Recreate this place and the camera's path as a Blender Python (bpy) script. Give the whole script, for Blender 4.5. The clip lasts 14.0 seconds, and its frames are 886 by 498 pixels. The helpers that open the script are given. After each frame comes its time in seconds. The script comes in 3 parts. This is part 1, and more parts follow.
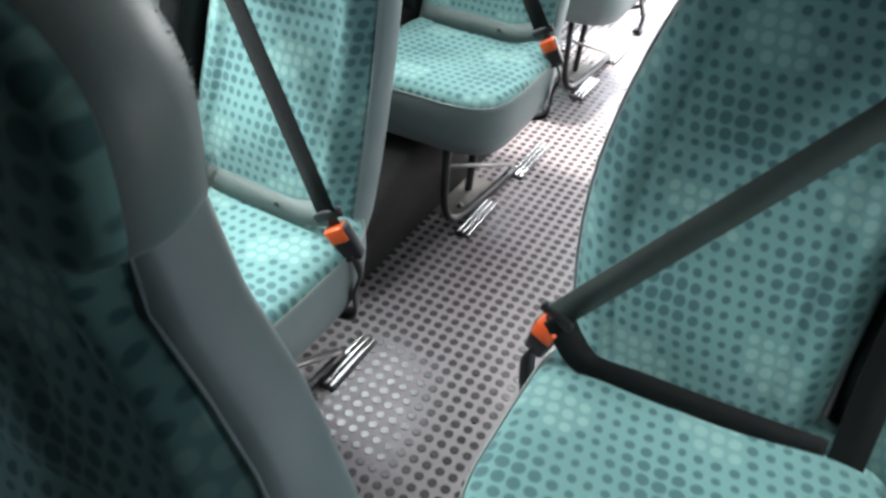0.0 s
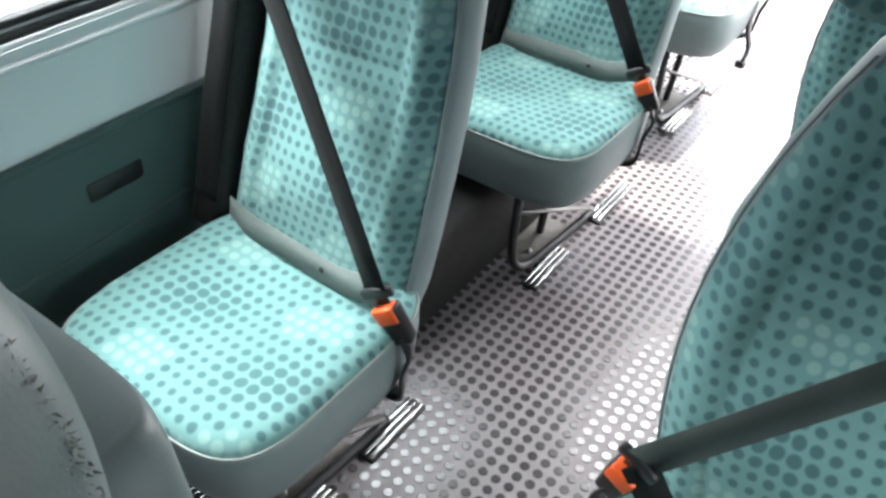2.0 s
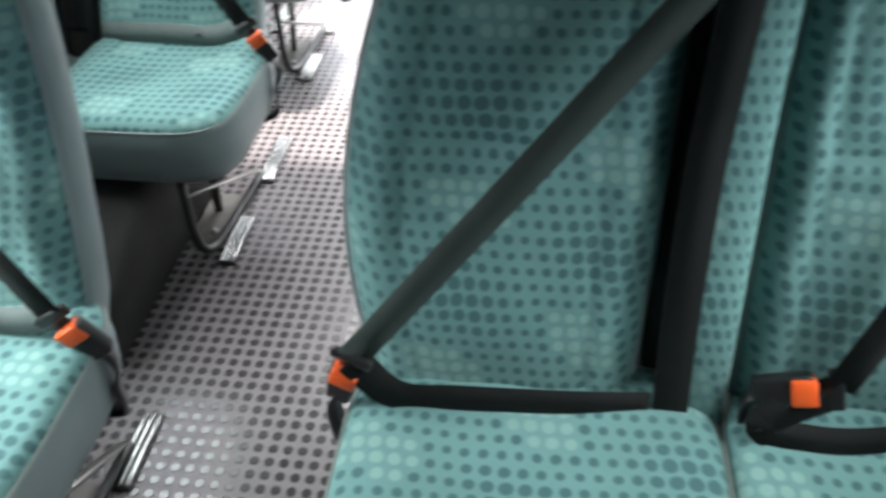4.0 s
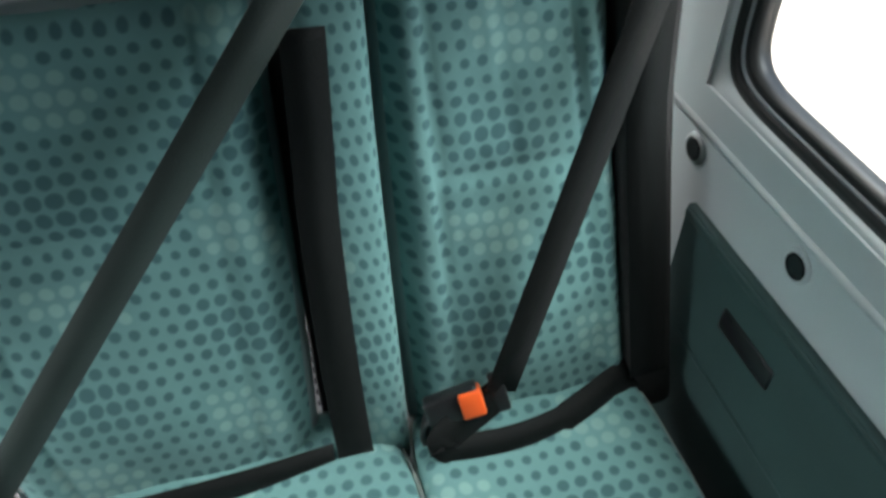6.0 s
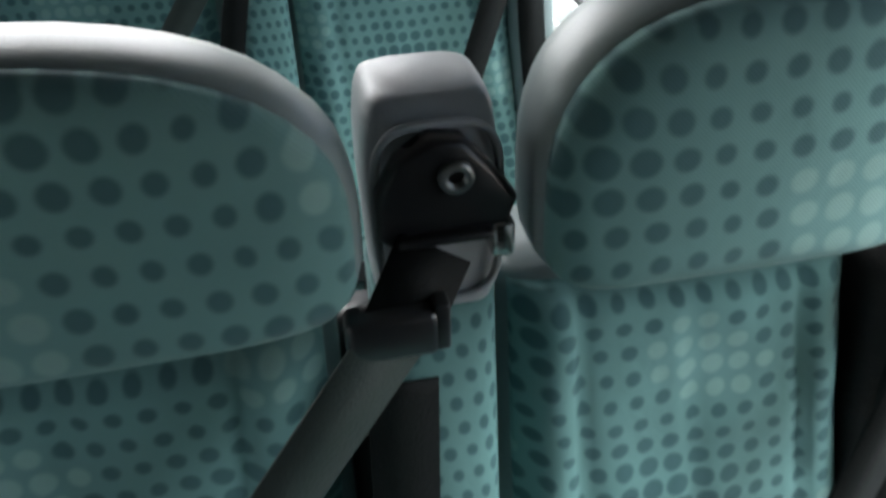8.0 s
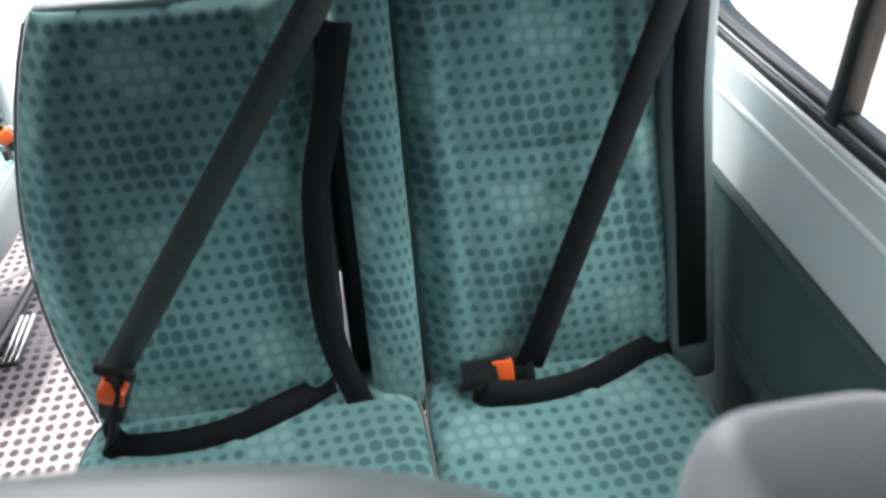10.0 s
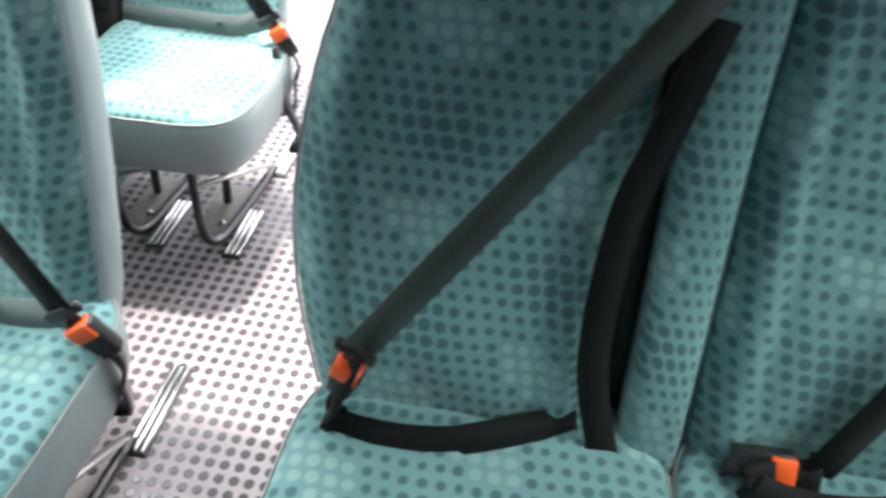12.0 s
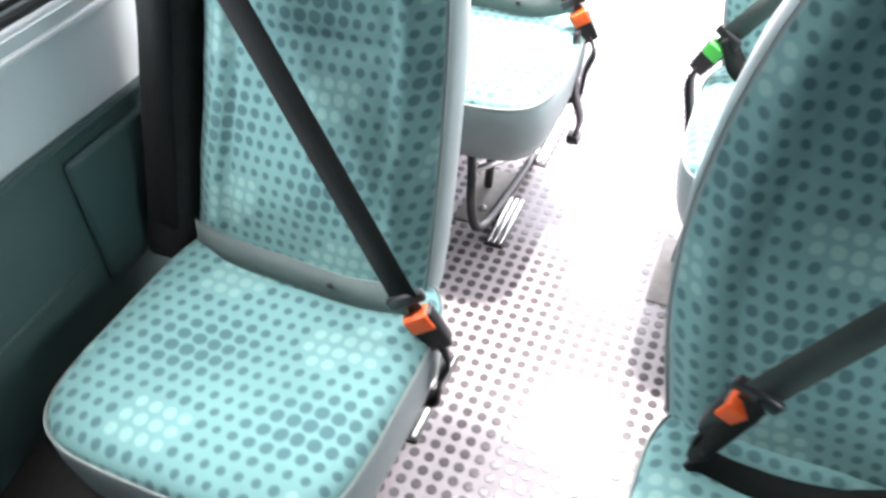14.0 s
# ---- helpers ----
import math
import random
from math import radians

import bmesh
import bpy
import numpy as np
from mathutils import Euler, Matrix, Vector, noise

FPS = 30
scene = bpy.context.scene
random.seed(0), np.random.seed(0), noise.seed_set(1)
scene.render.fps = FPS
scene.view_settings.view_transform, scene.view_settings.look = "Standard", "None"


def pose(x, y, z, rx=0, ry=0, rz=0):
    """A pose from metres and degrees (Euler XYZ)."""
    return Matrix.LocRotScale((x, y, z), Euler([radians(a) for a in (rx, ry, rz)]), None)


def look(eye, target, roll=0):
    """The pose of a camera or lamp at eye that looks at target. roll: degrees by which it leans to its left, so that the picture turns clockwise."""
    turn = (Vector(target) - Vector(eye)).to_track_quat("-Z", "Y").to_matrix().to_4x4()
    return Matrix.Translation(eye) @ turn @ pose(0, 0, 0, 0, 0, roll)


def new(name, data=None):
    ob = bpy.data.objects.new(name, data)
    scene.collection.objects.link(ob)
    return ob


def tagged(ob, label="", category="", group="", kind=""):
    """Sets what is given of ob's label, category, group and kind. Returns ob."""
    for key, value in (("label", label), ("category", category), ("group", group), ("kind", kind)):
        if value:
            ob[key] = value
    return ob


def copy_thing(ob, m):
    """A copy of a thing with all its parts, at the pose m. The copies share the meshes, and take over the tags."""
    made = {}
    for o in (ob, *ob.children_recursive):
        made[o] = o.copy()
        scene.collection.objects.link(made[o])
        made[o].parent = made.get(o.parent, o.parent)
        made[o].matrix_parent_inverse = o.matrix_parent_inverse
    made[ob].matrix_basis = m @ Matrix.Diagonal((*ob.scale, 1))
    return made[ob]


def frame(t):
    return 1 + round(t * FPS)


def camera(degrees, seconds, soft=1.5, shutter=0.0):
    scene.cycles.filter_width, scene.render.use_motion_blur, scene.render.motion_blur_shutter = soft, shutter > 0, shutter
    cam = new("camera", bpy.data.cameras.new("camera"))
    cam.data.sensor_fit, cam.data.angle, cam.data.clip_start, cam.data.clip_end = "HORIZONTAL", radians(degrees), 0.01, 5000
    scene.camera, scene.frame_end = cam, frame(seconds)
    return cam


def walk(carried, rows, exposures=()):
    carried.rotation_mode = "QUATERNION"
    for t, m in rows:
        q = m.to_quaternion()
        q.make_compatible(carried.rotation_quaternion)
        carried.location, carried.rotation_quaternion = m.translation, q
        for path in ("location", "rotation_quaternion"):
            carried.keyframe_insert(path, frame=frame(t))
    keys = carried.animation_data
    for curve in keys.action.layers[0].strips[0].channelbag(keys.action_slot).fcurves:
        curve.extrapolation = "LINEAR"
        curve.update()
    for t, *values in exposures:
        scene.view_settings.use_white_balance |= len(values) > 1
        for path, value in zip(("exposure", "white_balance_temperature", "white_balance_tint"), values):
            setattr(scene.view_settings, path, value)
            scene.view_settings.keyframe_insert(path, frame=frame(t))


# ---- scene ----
cam = camera(58.71, 14.0, soft=2.9, shutter=0.5)
# seconds, x, y, z, heading, pitch, lean
ROWS = [
    (0.0, 0.717, -0.901, 1.383, 28.58, -38.69, 1.51),
    (0.5, 0.682, -0.801, 1.388, 31.28, -38.77, 1.67),
    (1.0, 0.618, -0.729, 1.393, 32.19, -37.38, 1.37),
    (1.5, 0.589, -0.684, 1.389, 35.81, -39.78, 0.73),
    (2.0, 0.583, -0.687, 1.387, 34.50, -39.83, 2.17),
    (2.5, 0.601, -0.706, 1.386, 30.92, -39.32, 0.94),
    (3.0, 0.627, -0.720, 1.377, 21.60, -40.15, 0.14),
    (3.5, 0.660, -0.734, 1.377, 14.56, -40.96, -1.17),
    (4.0, 0.683, -0.734, 1.375, 8.13, -41.54, -2.20),
    (4.2, 0.701, -0.739, 1.376, 3.03, -40.96, -1.18),
    (6.3, 0.837, -0.568, 1.414, -18.05, -43.35, 2.13),
    (6.5, 0.833, -0.512, 1.411, -18.46, -42.07, 3.00),
    (7.0, 0.856, -0.414, 1.396, -16.17, -37.82, 2.30),
    (7.5, 0.841, -0.332, 1.410, -13.10, -36.43, -0.26),
    (8.0, 0.853, -0.256, 1.403, -11.70, -36.27, -1.24),
    (8.5, 0.886, -0.151, 1.376, -10.72, -35.41, -0.40),
    (9.0, 0.874, -0.090, 1.366, -6.92, -35.22, -2.60),
    (9.2, 0.853, -0.071, 1.377, -7.11, -35.40, -3.30),
    (11.3, 0.719, 0.249, 1.405, -4.20, -40.92, 2.02),
    (11.5, 0.691, 0.256, 1.398, -0.19, -41.57, 2.36),
    (12.0, 0.651, 0.268, 1.381, 9.24, -41.98, 1.61),
    (12.5, 0.598, 0.268, 1.376, 15.94, -42.11, 1.18),
    (13.0, 0.548, 0.261, 1.373, 22.07, -42.60, -0.04),
    (13.5, 0.486, 0.248, 1.369, 26.44, -43.33, 0.28),
    (14.0, 0.346, 0.280, 1.342, 23.98, -43.26, -1.91),
]
walk(cam, [(t, pose(x, y, z, 0, 0, h) @ pose(0, 0, 0, 90 + p) @ pose(0, 0, 0, 0, 0, r)) for t, x, y, z, h, p, r in ROWS],
     exposures=[(0.0, 1.35, 6500, 12), (1.5, 1.60, 6500, 12), (4.2, 1.22, 6500, 10), (6.3, 1.25, 6500, 9), (7.5, 1.25, 6500, 9), (9.2, 1.2, 6500, 15), (11.3, 1.28, 6500, 15), (14.0, 1.72, 6500, 18)])

# ---------------------------------------------------------------- light
world = bpy.data.worlds.new("sky")
scene.world = world
world.use_nodes = True
wt = world.node_tree
sky = wt.nodes.new("ShaderNodeTexSky")
sky.sky_type = "NISHITA"
sky.sun_disc = False
SUN_DIR = Vector((-0.03, -0.23, -0.97)).normalized()
sky.sun_elevation = math.asin(-SUN_DIR.z)
sky.sun_rotation = math.atan2(-SUN_DIR.x, -SUN_DIR.y)
bg = wt.nodes["Background"]
bg.inputs["Strength"].default_value = 0.13
wt.links.new(sky.outputs["Color"], bg.inputs["Color"])
sun = new("sun", bpy.data.lights.new("sun", "SUN"))
sun.data.energy, sun.data.angle, sun.data.color = 5.0, radians(4.0), (1.0, 0.95, 0.88)
sun.matrix_world = look((0, 8, 8), Vector((0, 8, 8)) + SUN_DIR)


def sky_in_window(x, y0, y1, facing, radiance, drop, spread):
    """Daylight that enters by a side window."""
    h = 0.50
    lamp = new("window_light", bpy.data.lights.new("window_light", "AREA"))
    lamp.data.shape, lamp.data.size, lamp.data.size_y = "RECTANGLE", y1 - y0, h
    lamp.data.energy = radiance * math.pi * (y1 - y0) * h
    lamp.data.color, lamp.data.spread = (0.93, 1.0, 0.98), radians(spread)
    lamp.matrix_world = look((x, (y0 + y1) / 2, 1.18), (x + facing, (y0 + y1) / 2, 1.18 - drop))


# the first left lamp is an added fill that brightens the front seat
for a, b, r, drop, spread in ((-1.20, -0.90, 0.8, 1.4, 92), (-0.55, 0.12, 2.9, 1.3, 92), (0.42, 1.00, 1.6, 1.5, 90), (1.00, 1.60, 2.2, 0.6, 120), (1.84, 2.70, 0.6, 1.4, 92)):
    sky_in_window(-0.62, a, b, 1, r, drop, spread)
for a, b, r, drop, spread in ((-0.40, 0.06, 1.8, 1.3, 96), (0.36, 1.30, 1.3, 1.4, 92), (1.55, 2.70, 2.5, 0.9, 110)):
    sky_in_window(1.47, a, b, -1, r, drop, spread)

# daylight through the open roof hatch over the rear seats
HATCH = (-0.25, 1.05, 1.62, 2.72)
lamp = new("hatch_light", bpy.data.lights.new("hatch_light", "AREA"))
lamp.data.shape, lamp.data.size, lamp.data.size_y = "RECTANGLE", HATCH[1] - HATCH[0], HATCH[3] - HATCH[2]
lamp.data.energy, lamp.data.color = 8.0 * math.pi * lamp.data.size * lamp.data.size_y, (1.0, 0.99, 0.97)
lamp.matrix_world = look(((HATCH[0] + HATCH[1]) / 2, (HATCH[2] + HATCH[3]) / 2, 1.90), ((HATCH[0] + HATCH[1]) / 2, (HATCH[2] + HATCH[3]) / 2 - 0.001, 0.0))

# added white fill in the unseen rear doorway, covers the sky's blue reflections
lamp = new("doorway_fill", bpy.data.lights.new("doorway_fill", "AREA"))
lamp.data.shape, lamp.data.size, lamp.data.size_y = "RECTANGLE", 1.70, 1.80
lamp.data.energy, lamp.data.color = 2.5 * math.pi * 1.70 * 1.80, (1.0, 0.99, 0.97)
lamp.matrix_world = look((0.425, 3.06, 0.92), (0.425, 0.0, 0.92))


# ---------------------------------------------------------------- materials
def mat(name, base, rough=0.6, metal=0.0, var=0.12, scale=30.0, bump=0.0, bump_scale=200.0, sheen=0.0, coat=0.0, spec=0.5):
    m = bpy.data.materials.new(name)
    m.use_nodes = True
    t = m.node_tree
    p = t.nodes["Principled BSDF"]
    p.inputs["Roughness"].default_value = rough
    p.inputs["Metallic"].default_value = metal
    p.inputs["Sheen Weight"].default_value = sheen
    p.inputs["Coat Weight"].default_value = coat
    p.inputs["Specular IOR Level"].default_value = spec
    geo = t.nodes.new("ShaderNodeTexCoord")
    info = t.nodes.new("ShaderNodeObjectInfo")
    n1 = t.nodes.new("ShaderNodeTexNoise")
    n1.inputs["Scale"].default_value, n1.inputs["Detail"].default_value = scale, 5.0
    n2 = t.nodes.new("ShaderNodeTexNoise")
    n2.inputs["Scale"].default_value, n2.inputs["Detail"].default_value = scale / 9.0, 3.0
    for n in (n1, n2):
        t.links.new(geo.outputs["Object"], n.inputs["Vector"])
    add = t.nodes.new("ShaderNodeMath")
    add.operation = "ADD"
    t.links.new(n1.outputs["Fac"], add.inputs[0])
    t.links.new(n2.outputs["Fac"], add.inputs[1])
    ran = t.nodes.new("ShaderNodeMapRange")
    ran.inputs["From Min"].default_value, ran.inputs["From Max"].default_value = 0.6, 1.4
    ran.inputs["To Min"].default_value, ran.inputs["To Max"].default_value = 1.0 - var, 1.0 + var
    t.links.new(add.outputs[0], ran.inputs["Value"])
    mul = t.nodes.new("ShaderNodeVectorMath")
    mul.operation = "SCALE"
    mul.inputs[0].default_value = base
    t.links.new(ran.outputs[0], mul.inputs["Scale"])
    t.links.new(mul.outputs[0], p.inputs["Base Color"])
    rr = t.nodes.new("ShaderNodeMapRange")
    rr.inputs["From Min"].default_value, rr.inputs["From Max"].default_value = 0.3, 0.7
    rr.inputs["To Min"].default_value, rr.inputs["To Max"].default_value = rough * 0.85, min(1.0, rough * 1.15)
    t.links.new(n2.outputs["Fac"], rr.inputs["Value"])
    t.links.new(rr.outputs[0], p.inputs["Roughness"])
    if bump:
        nb = t.nodes.new("ShaderNodeTexNoise")
        nb.inputs["Scale"].default_value, nb.inputs["Detail"].default_value = bump_scale, 3.0
        t.links.new(geo.outputs["Object"], nb.inputs["Vector"])
        bu = t.nodes.new("ShaderNodeBump")
        bu.inputs["Strength"].default_value, bu.inputs["Distance"].default_value = bump, 0.002
        t.links.new(nb.outputs["Fac"], bu.inputs["Height"])
        t.links.new(bu.outputs[0], p.inputs["Normal"])
    return m


def math_node(t, op, a, b=None, c=None):
    n = t.nodes.new("ShaderNodeMath")
    n.operation = op
    for i, v in enumerate((a, b, c)):
        if v is None:
            continue
        if isinstance(v, (int, float)):
            n.inputs[i].default_value = v
        else:
            t.links.new(v, n.inputs[i])
    return n.outputs[0]


def fabric_material(name, light, dark, pale, phase=0.0):
    """Woven moquette with a printed halftone of dots that swell, shrink and turn pale in patches."""
    m = bpy.data.materials.new(name)
    m.use_nodes = True
    t = m.node_tree
    p = t.nodes["Principled BSDF"]
    p.inputs["Roughness"].default_value = 0.88
    p.inputs["Specular IOR Level"].default_value = 0.2
    p.inputs["Sheen Weight"].default_value = 0.12
    p.inputs["Sheen Roughness"].default_value = 0.5
    uv = t.nodes.new("ShaderNodeUVMap")
    wob = t.nodes.new("ShaderNodeTexNoise")
    wob.inputs["Scale"].default_value = 9.0
    t.links.new(uv.outputs[0], wob.inputs["Vector"])
    sh = t.nodes.new("ShaderNodeVectorMath")
    sh.operation = "MULTIPLY_ADD"
    t.links.new(wob.outputs["Color"], sh.inputs[0])
    sh.inputs[1].default_value = (0.012, 0.012, 0.0)
    t.links.new(uv.outputs[0], sh.inputs[2])
    sep = t.nodes.new("ShaderNodeSeparateXYZ")
    t.links.new(sh.outputs[0], sep.inputs[0])
    u, v = sep.outputs[0], sep.outputs[1]
    P = 0.0212
    row = math_node(t, "FLOOR", math_node(t, "DIVIDE", v, P))
    us = math_node(t, "ADD", math_node(t, "DIVIDE", u, P), math_node(t, "MULTIPLY", row, 0.22))
    fu = math_node(t, "SUBTRACT", math_node(t, "FRACT", us), 0.5)
    fv = math_node(t, "SUBTRACT", math_node(t, "FRACT", math_node(t, "DIVIDE", v, P)), 0.5)
    d = math_node(t, "SQRT", math_node(t, "ADD", math_node(t, "MULTIPLY", fu, fu), math_node(t, "MULTIPLY", fv, fv)))
    # slow modulation of the dot size, taken per cell
    cu = math_node(t, "FLOOR", us)
    a = math_node(t, "SINE", math_node(t, "ADD", math_node(t, "MULTIPLY", cu, 0.55), math_node(t, "MULTIPLY", row, 0.36)))
    b = math_node(t, "SINE", math_node(t, "ADD", math_node(t, "MULTIPLY", row, 0.62), math_node(t, "MULTIPLY_ADD", cu, -0.17, phase)))
    s = math_node(t, "MULTIPLY", math_node(t, "ADD", a, b), 0.5)
    rad = math_node(t, "MULTIPLY_ADD", math_node(t, "ABSOLUTE", math_node(t, "ADD", s, 0.12)), 0.17, 0.262)
    edge = t.nodes.new("ShaderNodeMapRange")
    edge.interpolation_type = "SMOOTHSTEP"
    t.links.new(math_node(t, "SUBTRACT", d, rad), edge.inputs["Value"])
    edge.inputs["From Min"].default_value, edge.inputs["From Max"].default_value = -0.11, 0.09
    edge.inputs["To Min"].default_value, edge.inputs["To Max"].default_value = 1.0, 0.0
    sign = math_node(t, "GREATER_THAN", s, -0.62)
    dot = t.nodes.new("ShaderNodeMix")
    dot.data_type = "RGBA"
    t.links.new(sign, dot.inputs["Factor"])
    dot.inputs["A"].default_value, dot.inputs["B"].default_value = (*pale, 1), (*dark, 1)
    # ground tone varies gently over the cloth
    ng = t.nodes.new("ShaderNodeTexNoise")
    ng.inputs["Scale"].default_value, ng.inputs["Detail"].default_value = 7.0, 4.0
    t.links.new(uv.outputs[0], ng.inputs["Vector"])
    gr = t.nodes.new("ShaderNodeMix")
    gr.data_type = "RGBA"
    t.links.new(ng.outputs["Fac"], gr.inputs["Factor"])
    gr.inputs["A"].default_value = (*[c * 0.8 for c in light], 1)
    gr.inputs["B"].default_value = (*[c * 1.2 for c in light], 1)
    mix = t.nodes.new("ShaderNodeMix")
    mix.data_type = "RGBA"
    t.links.new(edge.outputs[0], mix.inputs["Factor"])
    t.links.new(gr.outputs["Result"], mix.inputs["A"])
    t.links.new(dot.outputs["Result"], mix.inputs["B"])
    # diagonal twill
    wv = t.nodes.new("ShaderNodeTexWave")
    wv.wave_type, wv.bands_direction = "BANDS", "DIAGONAL"
    wv.inputs["Scale"].default_value = 260.0
    wv.inputs["Distortion"].default_value = 0.6
    t.links.new(uv.outputs[0], wv.inputs["Vector"])
    tw = t.nodes.new("ShaderNodeMix")
    tw.data_type, tw.blend_type = "RGBA", "MULTIPLY"
    tw.inputs["Factor"].default_value = 0.05
    t.links.new(mix.outputs["Result"], tw.inputs["A"])
    t.links.new(wv.outputs["Color"], tw.inputs["B"])
    t.links.new(tw.outputs["Result"], p.inputs["Base Color"])
    # folds and weave relief
    nf = t.nodes.new("ShaderNodeTexNoise")
    nf.inputs["Scale"].default_value, nf.inputs["Detail"].default_value = 16.0, 3.0
    nf.inputs["Distortion"].default_value = 0.4
    t.links.new(uv.outputs[0], nf.inputs["Vector"])
    b1 = t.nodes.new("ShaderNodeBump")
    b1.inputs["Strength"].default_value, b1.inputs["Distance"].default_value = 0.3, 0.010
    t.links.new(nf.outputs["Fac"], b1.inputs["Height"])
    b2 = t.nodes.new("ShaderNodeBump")
    b2.inputs["Strength"].default_value, b2.inputs["Distance"].default_value = 0.12, 0.0006
    t.links.new(wv.outputs["Fac"], b2.inputs["Height"])
    t.links.new(b1.outputs[0], b2.inputs["Normal"])
    t.links.new(b2.outputs[0], p.inputs["Normal"])
    return m


FABRIC = fabric_material("dotted_moquette", (0.145, 0.285, 0.275), (0.064, 0.142, 0.150), (0.22, 0.37, 0.35))
VINYL = mat("grey_vinyl", (0.195, 0.24, 0.242), 0.45, var=0.12, scale=14, bump=0.10, bump_scale=520)
PIPING = mat("pale_piping", (0.22, 0.25, 0.235), 0.5, var=0.1)
CAP = mat("grey_plastic", (0.40, 0.43, 0.45), 0.45, var=0.06, bump=0.2, bump_scale=600)
WEB = mat("black_webbing", (0.006, 0.007, 0.0068), 0.6, var=0.2, scale=60, bump=0.5, bump_scale=500, sheen=0.02, spec=0.15)
WEB_GREEN = mat("grey_green_webbing", (0.032, 0.046, 0.041), 0.65, var=0.3, scale=9, bump=0.4, bump_scale=500, sheen=0.05, spec=0.3)
WEB_WORN = mat("grey_webbing", (0.075, 0.100, 0.093), 0.6, var=0.15, scale=40, bump=0.4, bump_scale=500, sheen=0.08)
BLACK = mat("black_plastic", (0.014, 0.014, 0.015), 0.3, var=0.15)
BLACK_METAL = mat("black_steel", (0.02, 0.02, 0.021), 0.35, var=0.3, scale=50)
ORANGE = mat("orange_plastic", (0.80, 0.11, 0.02), 0.4, var=0.08)
GREEN = mat("green_plastic", (0.05, 0.38, 0.06), 0.4, var=0.08)
STEEL = mat("polished_steel", (0.62, 0.62, 0.61), 0.22, metal=1.0, var=0.15, scale=60)
DULL = mat("galvanised_steel", (0.33, 0.32, 0.31), 0.45, metal=0.9, var=0.2, scale=60)
PAINT = mat("white_body_paint", (0.77, 0.81, 0.81), 0.3, var=0.03, scale=5, coat=0.3)
TRIM = mat("grey_green_trim_board", (0.045, 0.088, 0.084), 0.6, var=0.12, scale=12, bump=0.3, bump_scale=350)
RUBBER = mat("black_rubber_seal", (0.012, 0.013, 0.013), 0.45, var=0.2)
LINING = mat("roof_lining", (0.045, 0.045, 0.044), 0.9, var=0.08, bump=0.4)
ARCH = mat("dark_carpet", (0.030, 0.027, 0.027), 0.95, var=0.3, scale=90, bump=0.8, bump_scale=500)
MAT_RUBBER = mat("grey_floor_vinyl", (0.21, 0.187, 0.195), 0.38, spec=0.6, var=0.16, scale=22, bump=0.15, bump_scale=500)
STUD = mat("dark_floor_stud", (0.055, 0.049, 0.052), 0.17, spec=0.9, var=0.3, scale=18)
BOLT = mat("dark_steel_bolt", (0.16, 0.17, 0.17), 0.4, metal=0.8, var=0.3, scale=90)
DIRT = mat("dusty_plate", (0.16, 0.15, 0.14), 0.7, var=0.35, scale=40)
CONCRETE = mat("sunlit_concrete", (0.60, 0.55, 0.48), 0.9, var=0.15, scale=3)
HAIR = mat("worn_felt", (0.36, 0.35, 0.31), 1.0, var=0.3, scale=120, bump=1.0, bump_scale=300)
# for the unseen front end only, black so that it throws no light back
FRONT_BLACK = mat("front_light_stop", (0.008, 0.008, 0.008), 0.95, var=0.2, spec=0.1)
GLASS = bpy.data.materials.new("window_glass")
GLASS.use_nodes = True
g = GLASS.node_tree
gp = g.nodes["Principled BSDF"]
gp.inputs["Transmission Weight"].default_value, gp.inputs["Roughness"].default_value, gp.inputs["IOR"].default_value = 1.0, 0.0, 1.1


# ---------------------------------------------------------------- mesh helpers
def part(name, bm, material, parent=None, label="", smooth=True, uv=None):
    if smooth:
        for f in bm.faces:
            f.smooth = True
    if uv:
        lay = bm.loops.layers.uv.verify()
        for f in bm.faces:
            for lp in f.loops:
                lp[lay].uv = uv(lp.vert.co)
    me = bpy.data.meshes.new(name)
    bm.to_mesh(me)
    bm.free()
    me.materials.append(material)
    ob = new(name, me)
    if parent:
        ob.parent = parent
    if label:
        ob["label"] = label
    return ob


def box(bm, x0, x1, y0, y1, z0, z1, bevel=0.0, seg=2):
    m = Matrix.LocRotScale(((x0 + x1) / 2, (y0 + y1) / 2, (z0 + z1) / 2), None, (abs(x1 - x0), abs(y1 - y0), abs(z1 - z0)))
    vs = bmesh.ops.create_cube(bm, size=1.0, matrix=m)["verts"]
    if bevel:
        es = list({e for v in vs for e in v.link_edges})
        bmesh.ops.bevel(bm, geom=es, offset=bevel, segments=seg, profile=0.5, affect="EDGES")
    return bm


def loft(bm, rings, cap=True):
    """Closed rings of equal length, skinned one to the next."""
    vr = [[bm.verts.new(p) for p in r] for r in rings]
    n = len(vr[0])
    for a, b in zip(vr, vr[1:]):
        for i in range(n):
            bm.faces.new((a[i], a[(i + 1) % n], b[(i + 1) % n], b[i]))
    if cap:
        for r, flip in ((vr[0], True), (vr[-1], False)):
            bm.faces.new(r[::-1] if flip else r)
    bmesh.ops.recalc_face_normals(bm, faces=bm.faces)
    return bm


def squircle(cx, cy, hx, hy, e=4.0, n=40):
    out = []
    for i in range(n):
        a = 2 * math.pi * i / n
        c, s = math.cos(a), math.sin(a)
        out.append((cx + hx * math.copysign(abs(c) ** (2 / e), c), cy + hy * math.copysign(abs(s) ** (2 / e), s)))
    return out


